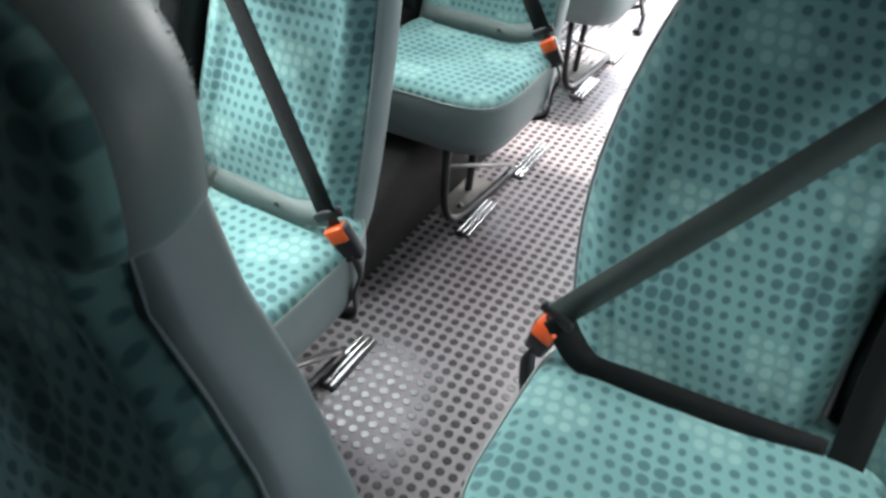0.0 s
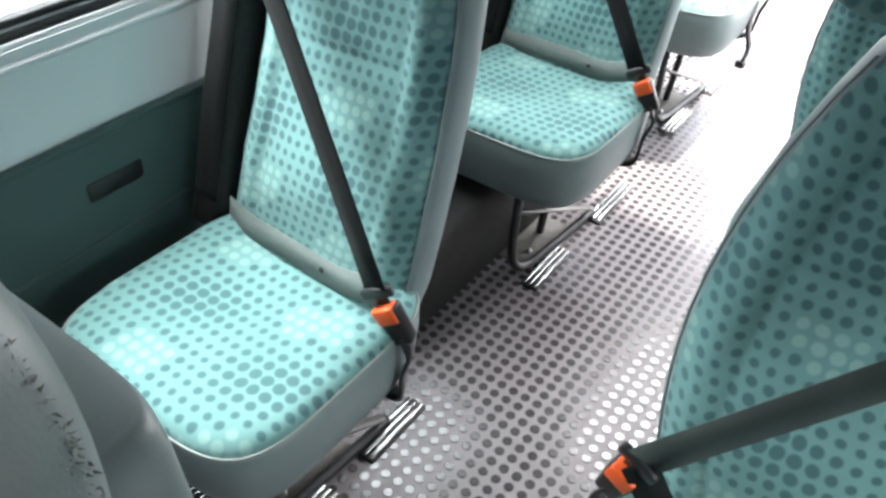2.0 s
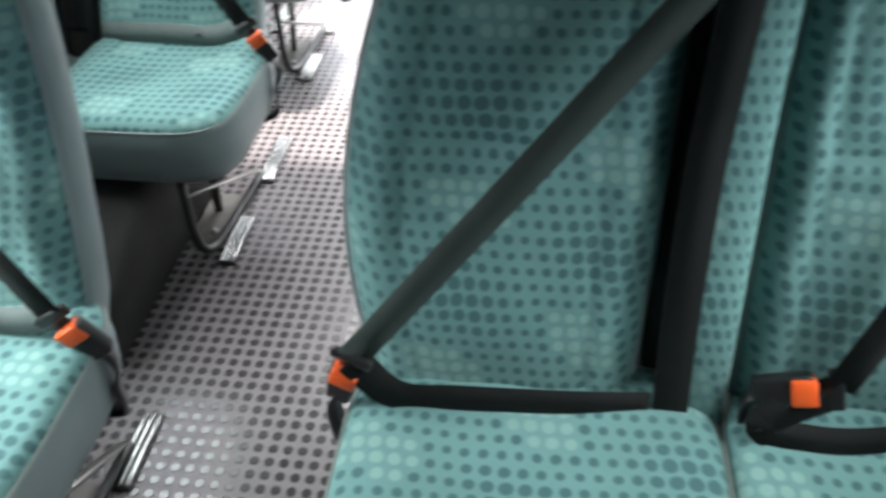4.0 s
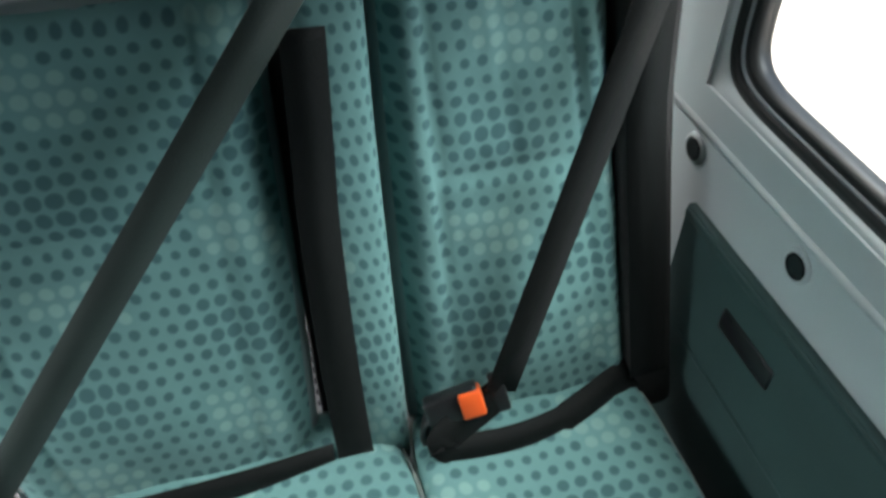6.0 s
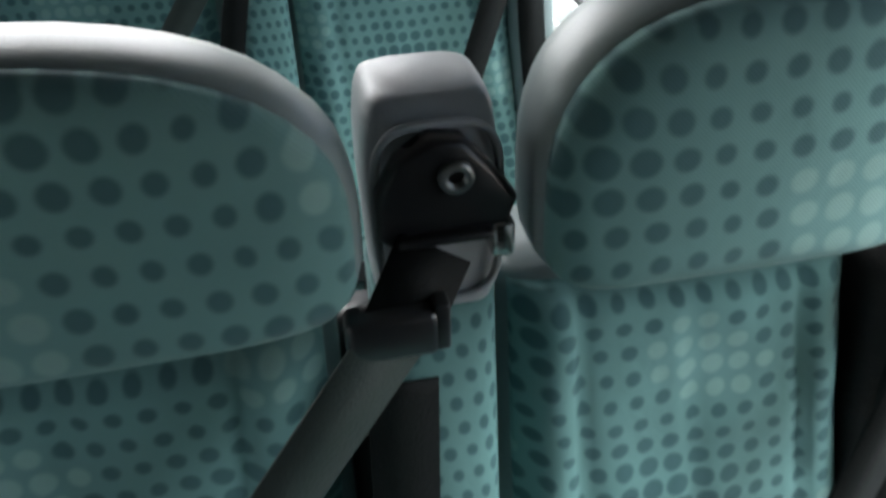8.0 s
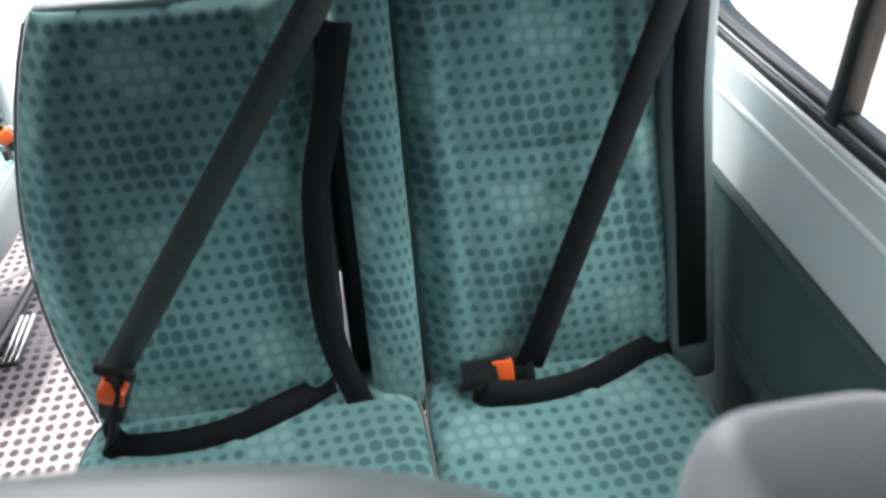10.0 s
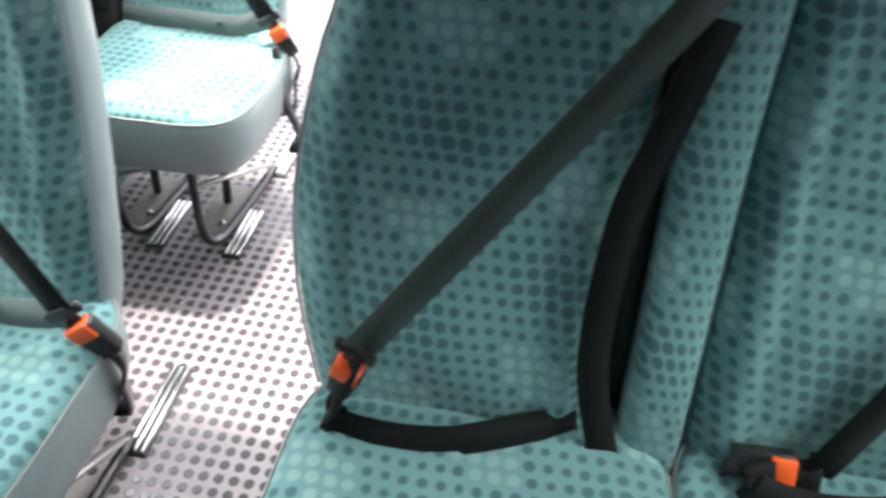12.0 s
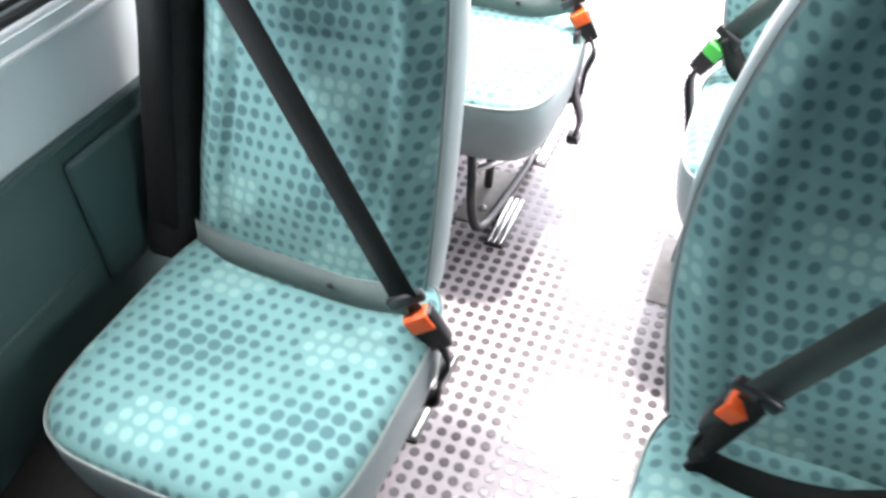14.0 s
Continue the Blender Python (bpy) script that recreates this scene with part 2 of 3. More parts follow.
def tube(bm, pts, r, n=8, closed=False):
    """A round tube along a line of points."""
    pts = [Vector(p) for p in pts]
    rings = []
    m = len(pts)
    up = Vector((0.13, 0.21, 0.97))
    for i, p in enumerate(pts):
        a = pts[(i - 1) % m] if closed or i else pts[0]
        b = pts[(i + 1) % m] if closed or i < m - 1 else pts[-1]
        d = (b - a).normalized()
        s = d.cross(up)
        if s.length < 0.05:
            s = d.cross(Vector((1, 0, 0)))
        s.normalize()
        q = s.cross(d).normalized()
        rings.append([p + r * (math.cos(2 * math.pi * k / n) * s + math.sin(2 * math.pi * k / n) * q) for k in range(n)])
    if closed:
        rings.append(rings[0])
        vr = [[bm.verts.new(p) for p in rr] for rr in rings[:-1]]
        vr.append(vr[0])
        for a, b in zip(vr, vr[1:]):
            for i in range(n):
                bm.faces.new((a[i], a[(i + 1) % n], b[(i + 1) % n], b[i]))
        bmesh.ops.recalc_face_normals(bm, faces=bm.faces)
        return bm
    return loft(bm, rings)


def bend(points, n=6):
    """Rounds the corners of a polyline."""
    P = [Vector(p) for p in points]
    out = [P[0]]
    for a, b, c in zip(P, P[1:], P[2:]):
        r = min((b - a).length, (c - b).length) * 0.45
        s, e = b + (a - b).normalized() * r, b + (c - b).normalized() * r
        for k in range(n + 1):
            u = k / n
            out.append((1 - u) ** 2 * s + 2 * u * (1 - u) * b + u * u * e)
    out.append(P[-1])
    return out


def ribbon(bm, pts, width, across, thick=0.0025):
    """A flat strap along a line of points; across: the width's direction at each point, or one for all."""
    pts = [Vector(p) for p in pts]
    rings = []
    for i, p in enumerate(pts):
        d = (pts[min(i + 1, len(pts) - 1)] - pts[max(i - 1, 0)]).normalized()
        w = Vector(across[i] if isinstance(across, list) else across)
        w = (w - d * w.dot(d)).normalized()
        nrm = d.cross(w).normalized()
        h, k = w * width / 2, nrm * thick / 2
        rings.append([p - h - k, p + h - k, p + h + k, p - h + k])
    return loft(bm, rings)


def curve_pts(P, n=10):
    """Catmull-Rom through the points."""
    P = [Vector(p) for p in P]
    P = [2 * P[0] - P[1]] + P + [2 * P[-1] - P[-2]]
    out = []
    for i in range(1, len(P) - 2):
        for k in range(n):
            u = k / n
            out.append(0.5 * (2 * P[i] + (P[i + 1] - P[i - 1]) * u + (2 * P[i - 1] - 5 * P[i] + 4 * P[i + 1] - P[i + 2]) * u * u
                              + (3 * P[i] - P[i - 1] - 3 * P[i + 1] + P[i + 2]) * u ** 3))
    out.append(P[-2])
    return out


def prism(bm, outline, y0, y1, bevel=0.0):
    """An outline in x, z pushed from y0 to y1."""
    loft(bm, [[(x, y0, z) for x, z in outline], [(x, y1, z) for x, z in outline]])
    if bevel:
        es = [e for e in bm.edges if abs(e.verts[0].co.y - e.verts[1].co.y) < 1e-6]
        bmesh.ops.bevel(bm, geom=es, offset=bevel, segments=2, profile=0.5, affect="EDGES")
    return bm


def lerp_table(tab, z):
    for (z0, a), (z1, b) in zip(tab, tab[1:]):
        if z <= z1:
            u = max(0.0, (z - z0) / (z1 - z0))
            return a + (b - a) * u
    return tab[-1][1]


# how far the back lies behind the crease, by height
BACK_LINE = [(0.0, -0.142), (0.455, 0.0), (0.80, 0.106), (0.90, 0.132), (1.0, 0.150), (1.10, 0.163), (1.30, 0.176)]


def back_y(z):
    return lerp_table(BACK_LINE, z)


# ---------------------------------------------------------------- the seat
def passenger_seat(post, inner, outer, head, label, button=ORANGE, lap="slack", legs=True, bx=-0.195, shift=0.0, width=0.212, rise=0.016, lean=0.0, guide=0.232, reel=0.048, bz=0.512, axis=(0.45, -0.15, 0.86), by=-0.036, mid=0.0, post_stuff=None, bow=0.0, track=(0.040, 0.270)):
    """A passenger seat that faces -y. Its origin lies on the floor under the crease. post: +1 or -1, the side of its belt post.
    inner, outer: half widths of the back by height on the aisle side and the post side; head: the headrest's two sides.
    rise: how much higher than 1.05 the back ends; lean: how far the post spreads towards its foot; guide: the belt guide's place."""
    T = 1.042 + rise
    seat = new("passenger_seat")
    seat.empty_display_size = 0.1
    tagged(seat, label, "seat", "passenger seats")
    s = post                                       # x towards the post
    X = lambda x: s * x

    # cushion: vinyl skirt, fabric top, piping
    bench = 0.056 if legs and s > 0 else 0.0           # a bench cushion reaches to its neighbour
    hw, y0, y1 = width + 0.004 + 0.8 * bench, -0.410, 0.07
    cy, hy = (y0 + y1) / 2, (y1 - y0) / 2
    rings = []
    for z, k in ((0.315, 0.86), (0.325, 0.93), (0.36, 0.975), (0.42, 1.0), (0.455, 1.0), (0.463, 0.985)):
        rings.append([(x, y, z) for x, y in squircle(bench + mid, cy, hw * k, hy * k, 4.6, 48)])
    part("cushion_skirt", loft(bmesh.new(), rings), VINYL, seat, "grey vinyl cushion side")
    rings = []
    for k, z in ((0.985, 0.452), (0.985, 0.464), (0.965, 0.474), (0.90, 0.484), (0.75, 0.489), (0.5, 0.487), (0.25, 0.482), (0.06, 0.480)):
        e = 4.6 * k + 2.4 * (1 - k)
        rings.append([(x, y, z + 0.004 * noise.noise((x * 14, y * 14, 3.1)) * k) for x, y in squircle(bench + mid, cy, hw * k, hy * k, e, 48)])
    part("cushion", loft(bmesh.new(), rings), FABRIC, seat, "teal dotted fabric cushion top", uv=lambda c: (c.x * s * 0.88 + 1.0, c.y * 0.88 + 1.0))
    part("piping", tube(bmesh.new(), [(x, y, 0.464) for x, y in squircle(bench + mid, cy, hw * 0.993, hy * 0.993, 4.6, 60)], 0.0024, 6, True), PIPING, seat, "pale piping")

    # backrest: vinyl shell and padded fabric front
    levels = [0.36, 0.38, 0.46, 0.55, 0.65, 0.75, 0.84, 0.92, 0.98, T - 0.017, T, T + 0.006]
    rings = []
    for i, z in enumerate(levels):
        k = {0: 0.90, 1: 0.96, 10: 0.96, 11: 0.9}.get(i, 1.0)
        a, b = -lerp_table(inner, z), lerp_table(outer, z)
        cx, h = (a + b) / 2, (b - a) / 2 * k
        rings.append([(X(x), y, z) for x, y in squircle(cx, back_y(z) + 0.056, h, 0.050 * k, 5.0, 40)])
    part("backrest_shell", loft(bmesh.new(), rings), VINYL, seat, "grey vinyl backrest shell")
    bm = bmesh.new()
    NX, NZ = 40, 64
    grid = []
    for j in range(NZ + 1):
        z = 0.43 + (T - 0.43) * j / NZ
        a, b = -lerp_table(inner, z) + 0.012, lerp_table(outer, z) - 0.012
        row = []
        for i in range(NX + 1):
            u = -1 + 2 * i / NX
            uu = math.copysign(1 - (1 - abs(u)) ** 1.5, u)
            x = (a + b) / 2 + (b - a) / 2 * uu
            puff = 0.026 * (1 - abs(uu) ** 5) * min(1, (T - z) / 0.02 + 0.15) * min(1, (z - 0.43) / 0.03 + 0.2)
            # side bolsters, a cross seam, lumbar swell and slack folds
            bol = 0.011 * math.exp(-((abs(uu) - 0.80) / 0.13) ** 2)
            lum = 0.012 * math.exp(-((z - 0.60) / 0.10) ** 2) * (1 - uu * uu)
            seam = -0.007 * math.exp(-((z - 0.825) / 0.007) ** 2) * (abs(uu) < 0.64) - 0.005 * math.exp(-((uu - 0.02) / 0.03) ** 2) * (z > 0.825) - 0.005 * math.exp(-((abs(uu) - 0.64) / 0.03) ** 2)
            fold = 0.005 * noise.noise((x * 15, z * 9, 1.7 * s + shift * 31)) + 0.0045 * max(0.0, noise.noise((x * 26 + z * 14, z * 20 - x * 22, 5.0 + shift * 17)))
            row.append(bm.verts.new((X(x), back_y(z) + 0.012 - puff - bol - lum - seam - fold, z)))
        grid.append(row)
    for j in range(NZ):
        for i in range(NX):
            bm.faces.new((grid[j][i], grid[j][i + 1], grid[j + 1][i + 1], grid[j + 1][i]))
    rim = [grid[0][i] for i in range(NX + 1)] + [grid[j][NX] for j in range(1, NZ + 1)] + [grid[NZ][i] for i in range(NX - 1, -1, -1)] + [grid[j][0] for j in range(NZ - 1, 0, -1)]
    low = [bm.verts.new(v.co + Vector((0, 0.03, 0))) for v in rim]
    for i in range(len(rim)):
        k = (i + 1) % len(rim)
        bm.faces.new((rim[i], rim[k], low[k], low[i]))
    bm.faces.new(low)
    bmesh.ops.recalc_face_normals(bm, faces=bm.faces)
    part("backrest", bm, FABRIC, seat, "teal dotted fabric backrest front", uv=lambda c: (c.x * s + 2.0, c.z))
    edge = []
    for j in range(13):
        z = 0.47 + (T - 0.48) * j / 12
        edge.append((X(-lerp_table(inner, z) + 0.006), back_y(z) + 0.014, z))
    if legs:
        part("piping", tube(bmesh.new(), edge, 0.0022, 6), VINYL, seat, "grey vinyl piping")

    # headrest: vinyl surround with a fabric face
    ha, hb = head
    cx, hh = (ha + hb) / 2, (hb - ha) / 2

    def dome(k, n=44):
        pts = []
        for i in range(n):
            a = 2 * math.pi * i / n
            c, q = math.cos(a), math.sin(a)
            e = 2.5 if q > 0 else 6.0
            pts.append((cx + hh * k * math.copysign(abs(c) ** (2 / e), c), 1.145 + rise + (0.110 if q > 0 else 0.060) * (k if q > 0 else 0.5 + 0.5 * k) * math.copysign(abs(q) ** (2 / e), q)))
        return pts
    rings = []
    for k, dy in ((0.88, -0.050), (0.94, -0.056), (0.98, -0.050), (1.0, -0.034), (0.995, -0.010), (0.96, 0.010), (0.89, 0.022), (0.72, 0.027)):
        rings.append([(X(x), back_y(z) + dy, z) for x, z in dome(k)])
    part("headrest_shell", loft(bmesh.new(), rings), VINYL, seat, "grey vinyl headrest surround")
    rings = []
    for k, dy in ((0.972, -0.046), (0.968, -0.059), (0.935, -0.068), (0.78, -0.074), (0.48, -0.077), (0.15, -0.078)):
        rings.append([(X(x), back_y(z) + dy, z) for x, z in dome(k)])
    part("headrest", loft(bmesh.new(), rings), FABRIC, seat, "teal dotted fabric headrest face", uv=lambda c: (c.x * s * 0.92 + 3.31, c.z * 0.92 + 0.33))

    # belt post: upholstered column, plastic cap, anchor
    PX = lambda x, z=1.0: s * (x - 0.026 + shift + lean * (1.0 - min(z, 1.0)))
    py = lambda z: back_y(z) - 0.020
    rings = []
    for z, k in ((0.43, 0.8), (0.44, 1.0), (0.6, 1.0), (0.7, 1.0), (0.8, 1.0), (0.9, 1.0), (1.06 + rise, 1.0), (1.07 + rise, 0.9)):
        rings.append([(PX(x, z), y, z) for x, y in squircle(0.270, py(z) + 0.045, 0.041 * k, 0.055 * k, 3.6, 28)])
    part("belt_post", loft(bmesh.new(), rings), post_stuff or FABRIC, seat, "plain belt post" if post_stuff else "teal dotted fabric belt post", uv=lambda c: (c.x * s * 1.3 + c.y * 0.8 + 4.0, c.z))
    part("post_frame", loft(bmesh.new(), [[(PX(x, z), y, z) for x, y in squircle(0.222, back_y(z) + 0.085, 0.024, 0.024, 6.0, 16)] for z in (0.06, 0.3, 0.6, 0.8, 0.9, 1.0)]), BLACK_METAL, seat, "black steel post frame")
    cap = []
    for z, k, f in ((1.062, 0.92, 0.9), (1.068, 0.97, 0.94), (1.10, 1.0, 0.96), (1.14, 1.03, 0.96), (1.170, 1.01, 0.93), (1.186, 0.96, 0.87), (1.195, 0.88, 0.78), (1.199, 0.7, 0.6)):
        cap.append([(PX(x), y, z + rise) for x, y in squircle(0.270, py(z) + 0.036, 0.040 * k, 0.046 * f, 4.5, 32)])
    capo = part("post_cap", loft(bmesh.new(), cap), CAP, seat, "grey plastic post cap")
    zb = 1.166 + rise
    yb = py(zb) - 0.020
    part("cap_rim", tube(bmesh.new(), [(PX(x), py(z) - 0.0095, z + rise) for x, z in squircle(0.270, 1.130, 0.037, 0.058, 4.0, 40)], 0.0028, 6, True), CAP, capo)
    plate = [(0.231, zb - 0.040), (0.232, zb - 0.014), (0.244, zb + 0.009), (0.264, zb + 0.021), (0.282, zb + 0.018), (0.300, zb - 0.002), (0.314, zb - 0.022), (0.309, zb - 0.038), (0.290, zb - 0.046), (0.246, zb - 0.052)]
    ring = part("belt_anchor", prism(bmesh.new(), [(PX(x), z) for x, z in plate], yb + 0.012, yb - 0.006, 0.004), BLACK, seat, "glossy black belt anchor")
    part("bolt", loft(bmesh.new(), [[(PX(0.277) + r * math.cos(a * math.pi / 8), yb - y, zb - 0.002 + r * math.sin(a * math.pi / 8)) for a in range(16)] for r, y in ((0.0105, 0.004), (0.0105, 0.009), (0.0092, 0.0105), (0.0055, 0.0108), (0.0048, 0.005), (0.001, 0.005))]), BOLT, ring, "steel socket bolt")
    part("anchor_slot", box(bmesh.new(), PX(0.242), PX(0.298), yb - 0.014, yb - 0.004, zb - 0.043, zb - 0.037, 0.002), BLACK, ring)
    part("anchor_clip", box(bmesh.new(), PX(0.298), PX(0.312), yb - 0.010, yb + 0.012, zb - 0.060, zb - 0.036, 0.003), STEEL, ring, "bright steel clip")

    # buckle and stalk
    ax = Vector((X(axis[0]), axis[1], axis[2])).normalized()
    q = ax.to_track_quat("Z", "Y").to_matrix().to_4x4()
    n = Vector((0, -1, 0.55))
    n = (n - ax * n.dot(ax)).normalized()
    q = Matrix((n.cross(ax) * -1, -n, ax)).transposed().to_4x4()
    place = Matrix.Translation((X(bx), by, bz)) @ q
    bm = box(bmesh.new(), -0.023, 0.023, -0.014, 0.014, -0.052, 0.024, 0.006, 3)
    for v in bm.verts:
        if v.co.z < -0.02:
            v.co.x *= 0.78
    bm.transform(place)
    buckle = part("buckle", bm, BLACK, seat, "black plastic buckle")
    bm = box(bmesh.new(), -0.0185, 0.0185, -0.0185, 0.008, -0.004, 0.0275, 0.003)
    bm.transform(place)
    part("release_button", bm, button, buckle, "orange release button" if button is ORANGE else "green release button")
    bm = box(bmesh.new(), -0.013, 0.013, -0.002, 0.002, 0.020, 0.050, 0.001)
    box(bm, -0.029, 0.029, -0.006, 0.006, 0.040, 0.060, 0.004)
    bm.transform(place)
    part("tongue", bm, BLACK, buckle, "black belt tongue")
    st = Vector((X(bx), by, bz)) - ax * 0.04
    part("stalk", ribbon(bmesh.new(), curve_pts([st, st + Vector((X(-0.014), 0.0, -0.04)), (X(bx - 0.018), by + 0.005, 0.38), (X(bx - 0.002), by + 0.02, 0.30), (X(bx + 0.05), by + 0.03, 0.27)]), 0.030, (s * 0.4, 1, 0), 0.006), BLACK, seat, "black buckle stalk")

    # shoulder belt from the anchor over the guide to the buckle
    joint = place @ Vector((0, -0.002, 0.052))
    zg = 1.079 + rise
    gx = guide
    top = (PX(0.264), yb - 0.009, zb - 0.046)
    pass_by = (X(gx), py(zg) - 0.046, zg)
    end = joint
    run = [Vector(top), Vector(pass_by)]
    for k in range(1, 9):
        u = k / 8
        q = Vector(pass_by).lerp(Vector(end), u)
        q.y = min(q.y, back_y(q.z) - 0.042 - 0.006 * math.sin(math.pi * u)) if u < 1 else q.y
        run.append(q)
    part("anchor_belt", ribbon(bmesh.new(), run[:2], 0.046, (s, 0, -0.1)), WEB, seat, "black seat belt webbing")
    # on the aisle seats this run is a paler grey-green than the other webbing
    part("shoulder_belt", ribbon(bmesh.new(), run[1:], 0.041 if post > 0 and not lean else 0.046, (s, 0.05, -0.4)), WEB_GREEN if post > 0 and not lean else WEB, seat, "dark grey-green seat belt webbing" if post > 0 and not lean else "black seat belt webbing")
    part("belt_guide", box(bmesh.new(), X(gx - 0.030), X(gx + 0.024), py(zg) - 0.052, py(zg) - 0.030, zg - 0.017, zg + 0.015, 0.005), BLACK, seat, "black plastic belt guide")
    part("guide_clip", box(bmesh.new(), X(gx + 0.022), X(gx + 0.031), py(zg) - 0.050, py(zg) - 0.010, zg - 0.015, zg + 0.019, 0.002), BLACK, seat)
    # the belt's run down the post to its reel
    if lean:
        run = [(PX(0.262, z), back_y(z) - 0.034 - 0.002 * math.sin(z * 20), z) for z in (1.04 + rise, 0.9, 0.8, 0.7, 0.6, 0.5)]
    else:
        run = [(PX(0.240), back_y(1.03) - 0.034, 1.03), (PX(0.234) - 0.5 * bow, back_y(0.9) - 0.034, 0.90), (PX(0.228) - 0.9 * bow, back_y(0.8) - 0.038, 0.80), (PX(0.226) - bow, back_y(0.62) - 0.042, 0.62), (PX(0.230) - 0.4 * bow, -0.034, 0.475)]
    part("reel_belt", ribbon(bmesh.new(), curve_pts(run), reel, (s, 0.05, 0)), WEB, seat, "black seat belt webbing")

    # lap belt across the crease
    if lap == "flat":
        pts = [(X(0.215), -0.030, 0.492), (X(0.10), -0.044, 0.500), (X(-0.04), -0.050, 0.502), (X(-0.13), -0.054, 0.508), joint]
        part("lap_belt", ribbon(bmesh.new(), curve_pts(pts), 0.044, (0, 0.35, 1)), WEB, seat, "black lap belt webbing lying in the crease")
    elif lap == "tight":
        pts = [(X(0.185), -0.012, 0.496), (X(0.10), -0.040, 0.512), (X(-0.02), -0.051, 0.517), (X(-0.12), -0.054, 0.515), joint]
        part("lap_belt", ribbon(bmesh.new(), curve_pts(pts), 0.047, (0, 0.25, 1)), WEB_WORN, seat, "worn grey lap belt webbing")
        part("belt_stud", loft(bmesh.new(), [[(X(-0.085) + r * math.cos(a * math.pi / 6), -0.056 - y, 0.518 + r * math.sin(a * math.pi / 6)) for a in range(12)] for r, y in ((0.0065, 0.0), (0.0065, 0.003), (0.004, 0.0045))]), BLACK, seat, "black belt stop button")
    else:
        pts = [(X(0.185), 0.0, 0.490), (X(0.13), -0.020, 0.500), (X(0.03), -0.060, 0.497), (X(-0.07), -0.072, 0.498), (X(-0.14), -0.060, 0.512), joint]
        part("lap_belt", ribbon(bmesh.new(), curve_pts(pts), 0.044, [(0, 0.75, 0.7)] * 20 + [(0, 0.55, 0.9)] * 31), WEB, seat, "slack black lap belt webbing")
    # frame under the cushion
    part("seat_frame", box(bmesh.new(), -0.17, 0.275 if legs and s > 0 else 0.17, -0.28, 0.05, 0.285, 0.318, 0.008), BLACK_METAL, seat, "black steel seat frame")
    if legs:
        for x in (0.082, -0.125):
            pts = bend([(x - 0.012, -0.30, 0.31), (x, -0.350, 0.018), (x + 0.026, -0.05, 0.016), (x + 0.030, 0.07, 0.016)])
            part("leg", tube(bmesh.new(), pts, 0.0115, 10), BLACK_METAL, seat, "black tubular steel leg")
            part("strut", ribbon(bmesh.new(), [(x - 0.008, -0.318, 0.225), (x + 0.030, 0.055, 0.038)], 0.020, (1, 0, 0.1), 0.008), DULL, seat, "bare steel flat strut")
            part("rear_leg", tube(bmesh.new(), [(x - 0.02, -0.10, 0.29), (x - 0.045, -0.10, 0.01)], 0.012, 8), BLACK_METAL, seat, "black tubular steel leg")
            for a, b in ((-0.315, -0.125), track):
                rail = part("floor_track", box(bmesh.new(), x + 0.022, x + 0.072, a, b, 0.0, 0.007, 0.002), BLACK_METAL, seat, "steel floor track")
                for ox in (0.032, 0.047, 0.063):
                    part("track_rib", box(bmesh.new(), x + ox - 0.0048, x + ox + 0.0048, a + 0.004, b - 0.004, 0.006, 0.015, 0.0025), STEEL, rail, "polished steel rib")
            part("base_plate", box(bmesh.new(), x - 0.085, x + 0.015, -0.25, -0.02, 0.0, 0.005, 0.002), DIRT, seat, "dusty floor plate")
            part("plate_bolt", loft(bmesh.new(), [[(x - 0.025 + r * math.cos(a * math.pi / 5), -0.19 + r * math.sin(a * math.pi / 5), z) for a in range(10)] for r, z in ((0.010, 0.004), (0.010, 0.009), (0.006, 0.010), (0.005, 0.016))]), DULL, seat, "steel bolt")
    return seat


AISLE_IN = [(0.36, 0.165), (0.45, 0.176), (0.52, 0.192), (0.58, 0.206), (0.64, 0.214), (0.70, 0.217), (0.76, 0.214), (0.82, 0.206), (0.88, 0.194), (0.94, 0.177), (1.0, 0.155), (1.06, 0.128)]
AISLE_OUT = [(0.36, 0.195), (0.50, 0.206), (0.70, 0.214), (1.06, 0.220)]
WINDOW_IN = [(0.36, 0.160), (0.50, 0.166), (1.06, 0.168)]
WINDOW_OUT = [(0.36, 0.185), (0.55, 0.180), (0.84, 0.154), (1.0, 0.124), (1.06, 0.115)]
FAR_WINDOW_IN = [(0.36, 0.212), (0.50, 0.218), (1.06, 0.220)]
FAR_WINDOW_OUT = [(0.36, 0.225), (0.48, 0.225), (0.70, 0.205), (0.85, 0.180), (1.06, 0.165)]
SINGLE_IN = [(0.36, 0.200), (0.50, 0.212), (0.70, 0.214), (0.85, 0.209), (1.0, 0.200), (1.06, 0.185)]
FRONT_IN = [(0.36, 0.190), (0.55, 0.240), (0.76, 0.276), (0.83, 0.260), (0.90, 0.212), (0.95, 0.168), (1.0, 0.115), (1.06, 0.100)]
SINGLE_OUT = [(0.36, 0.215), (0.45, 0.225), (0.60, 0.208), (0.80, 0.190), (0.95, 0.182), (1.06, 0.170)]

seat_r = passenger_seat(1, AISLE_IN, AISLE_OUT, (-0.190, 0.238), "teal dotted fabric aisle seat with black belt in the crease", lap="flat", bx=-0.198, bz=0.538, by=-0.053, shift=0.040, guide=0.250, axis=(0.30, -0.15, 0.94))
seat_r.matrix_basis = pose(0.645, -0.016, 0)
mid_r = passenger_seat(1, [(z, w + 0.011) for z, w in AISLE_IN], AISLE_OUT, (-0.190, 0.238), "teal dotted fabric aisle seat with slack belt and raised buckle", bx=-0.117, bz=0.590, by=-0.045, bow=0.052, reel=0.040, shift=0.040, guide=0.250, axis=(0.30, -0.15, 0.94))
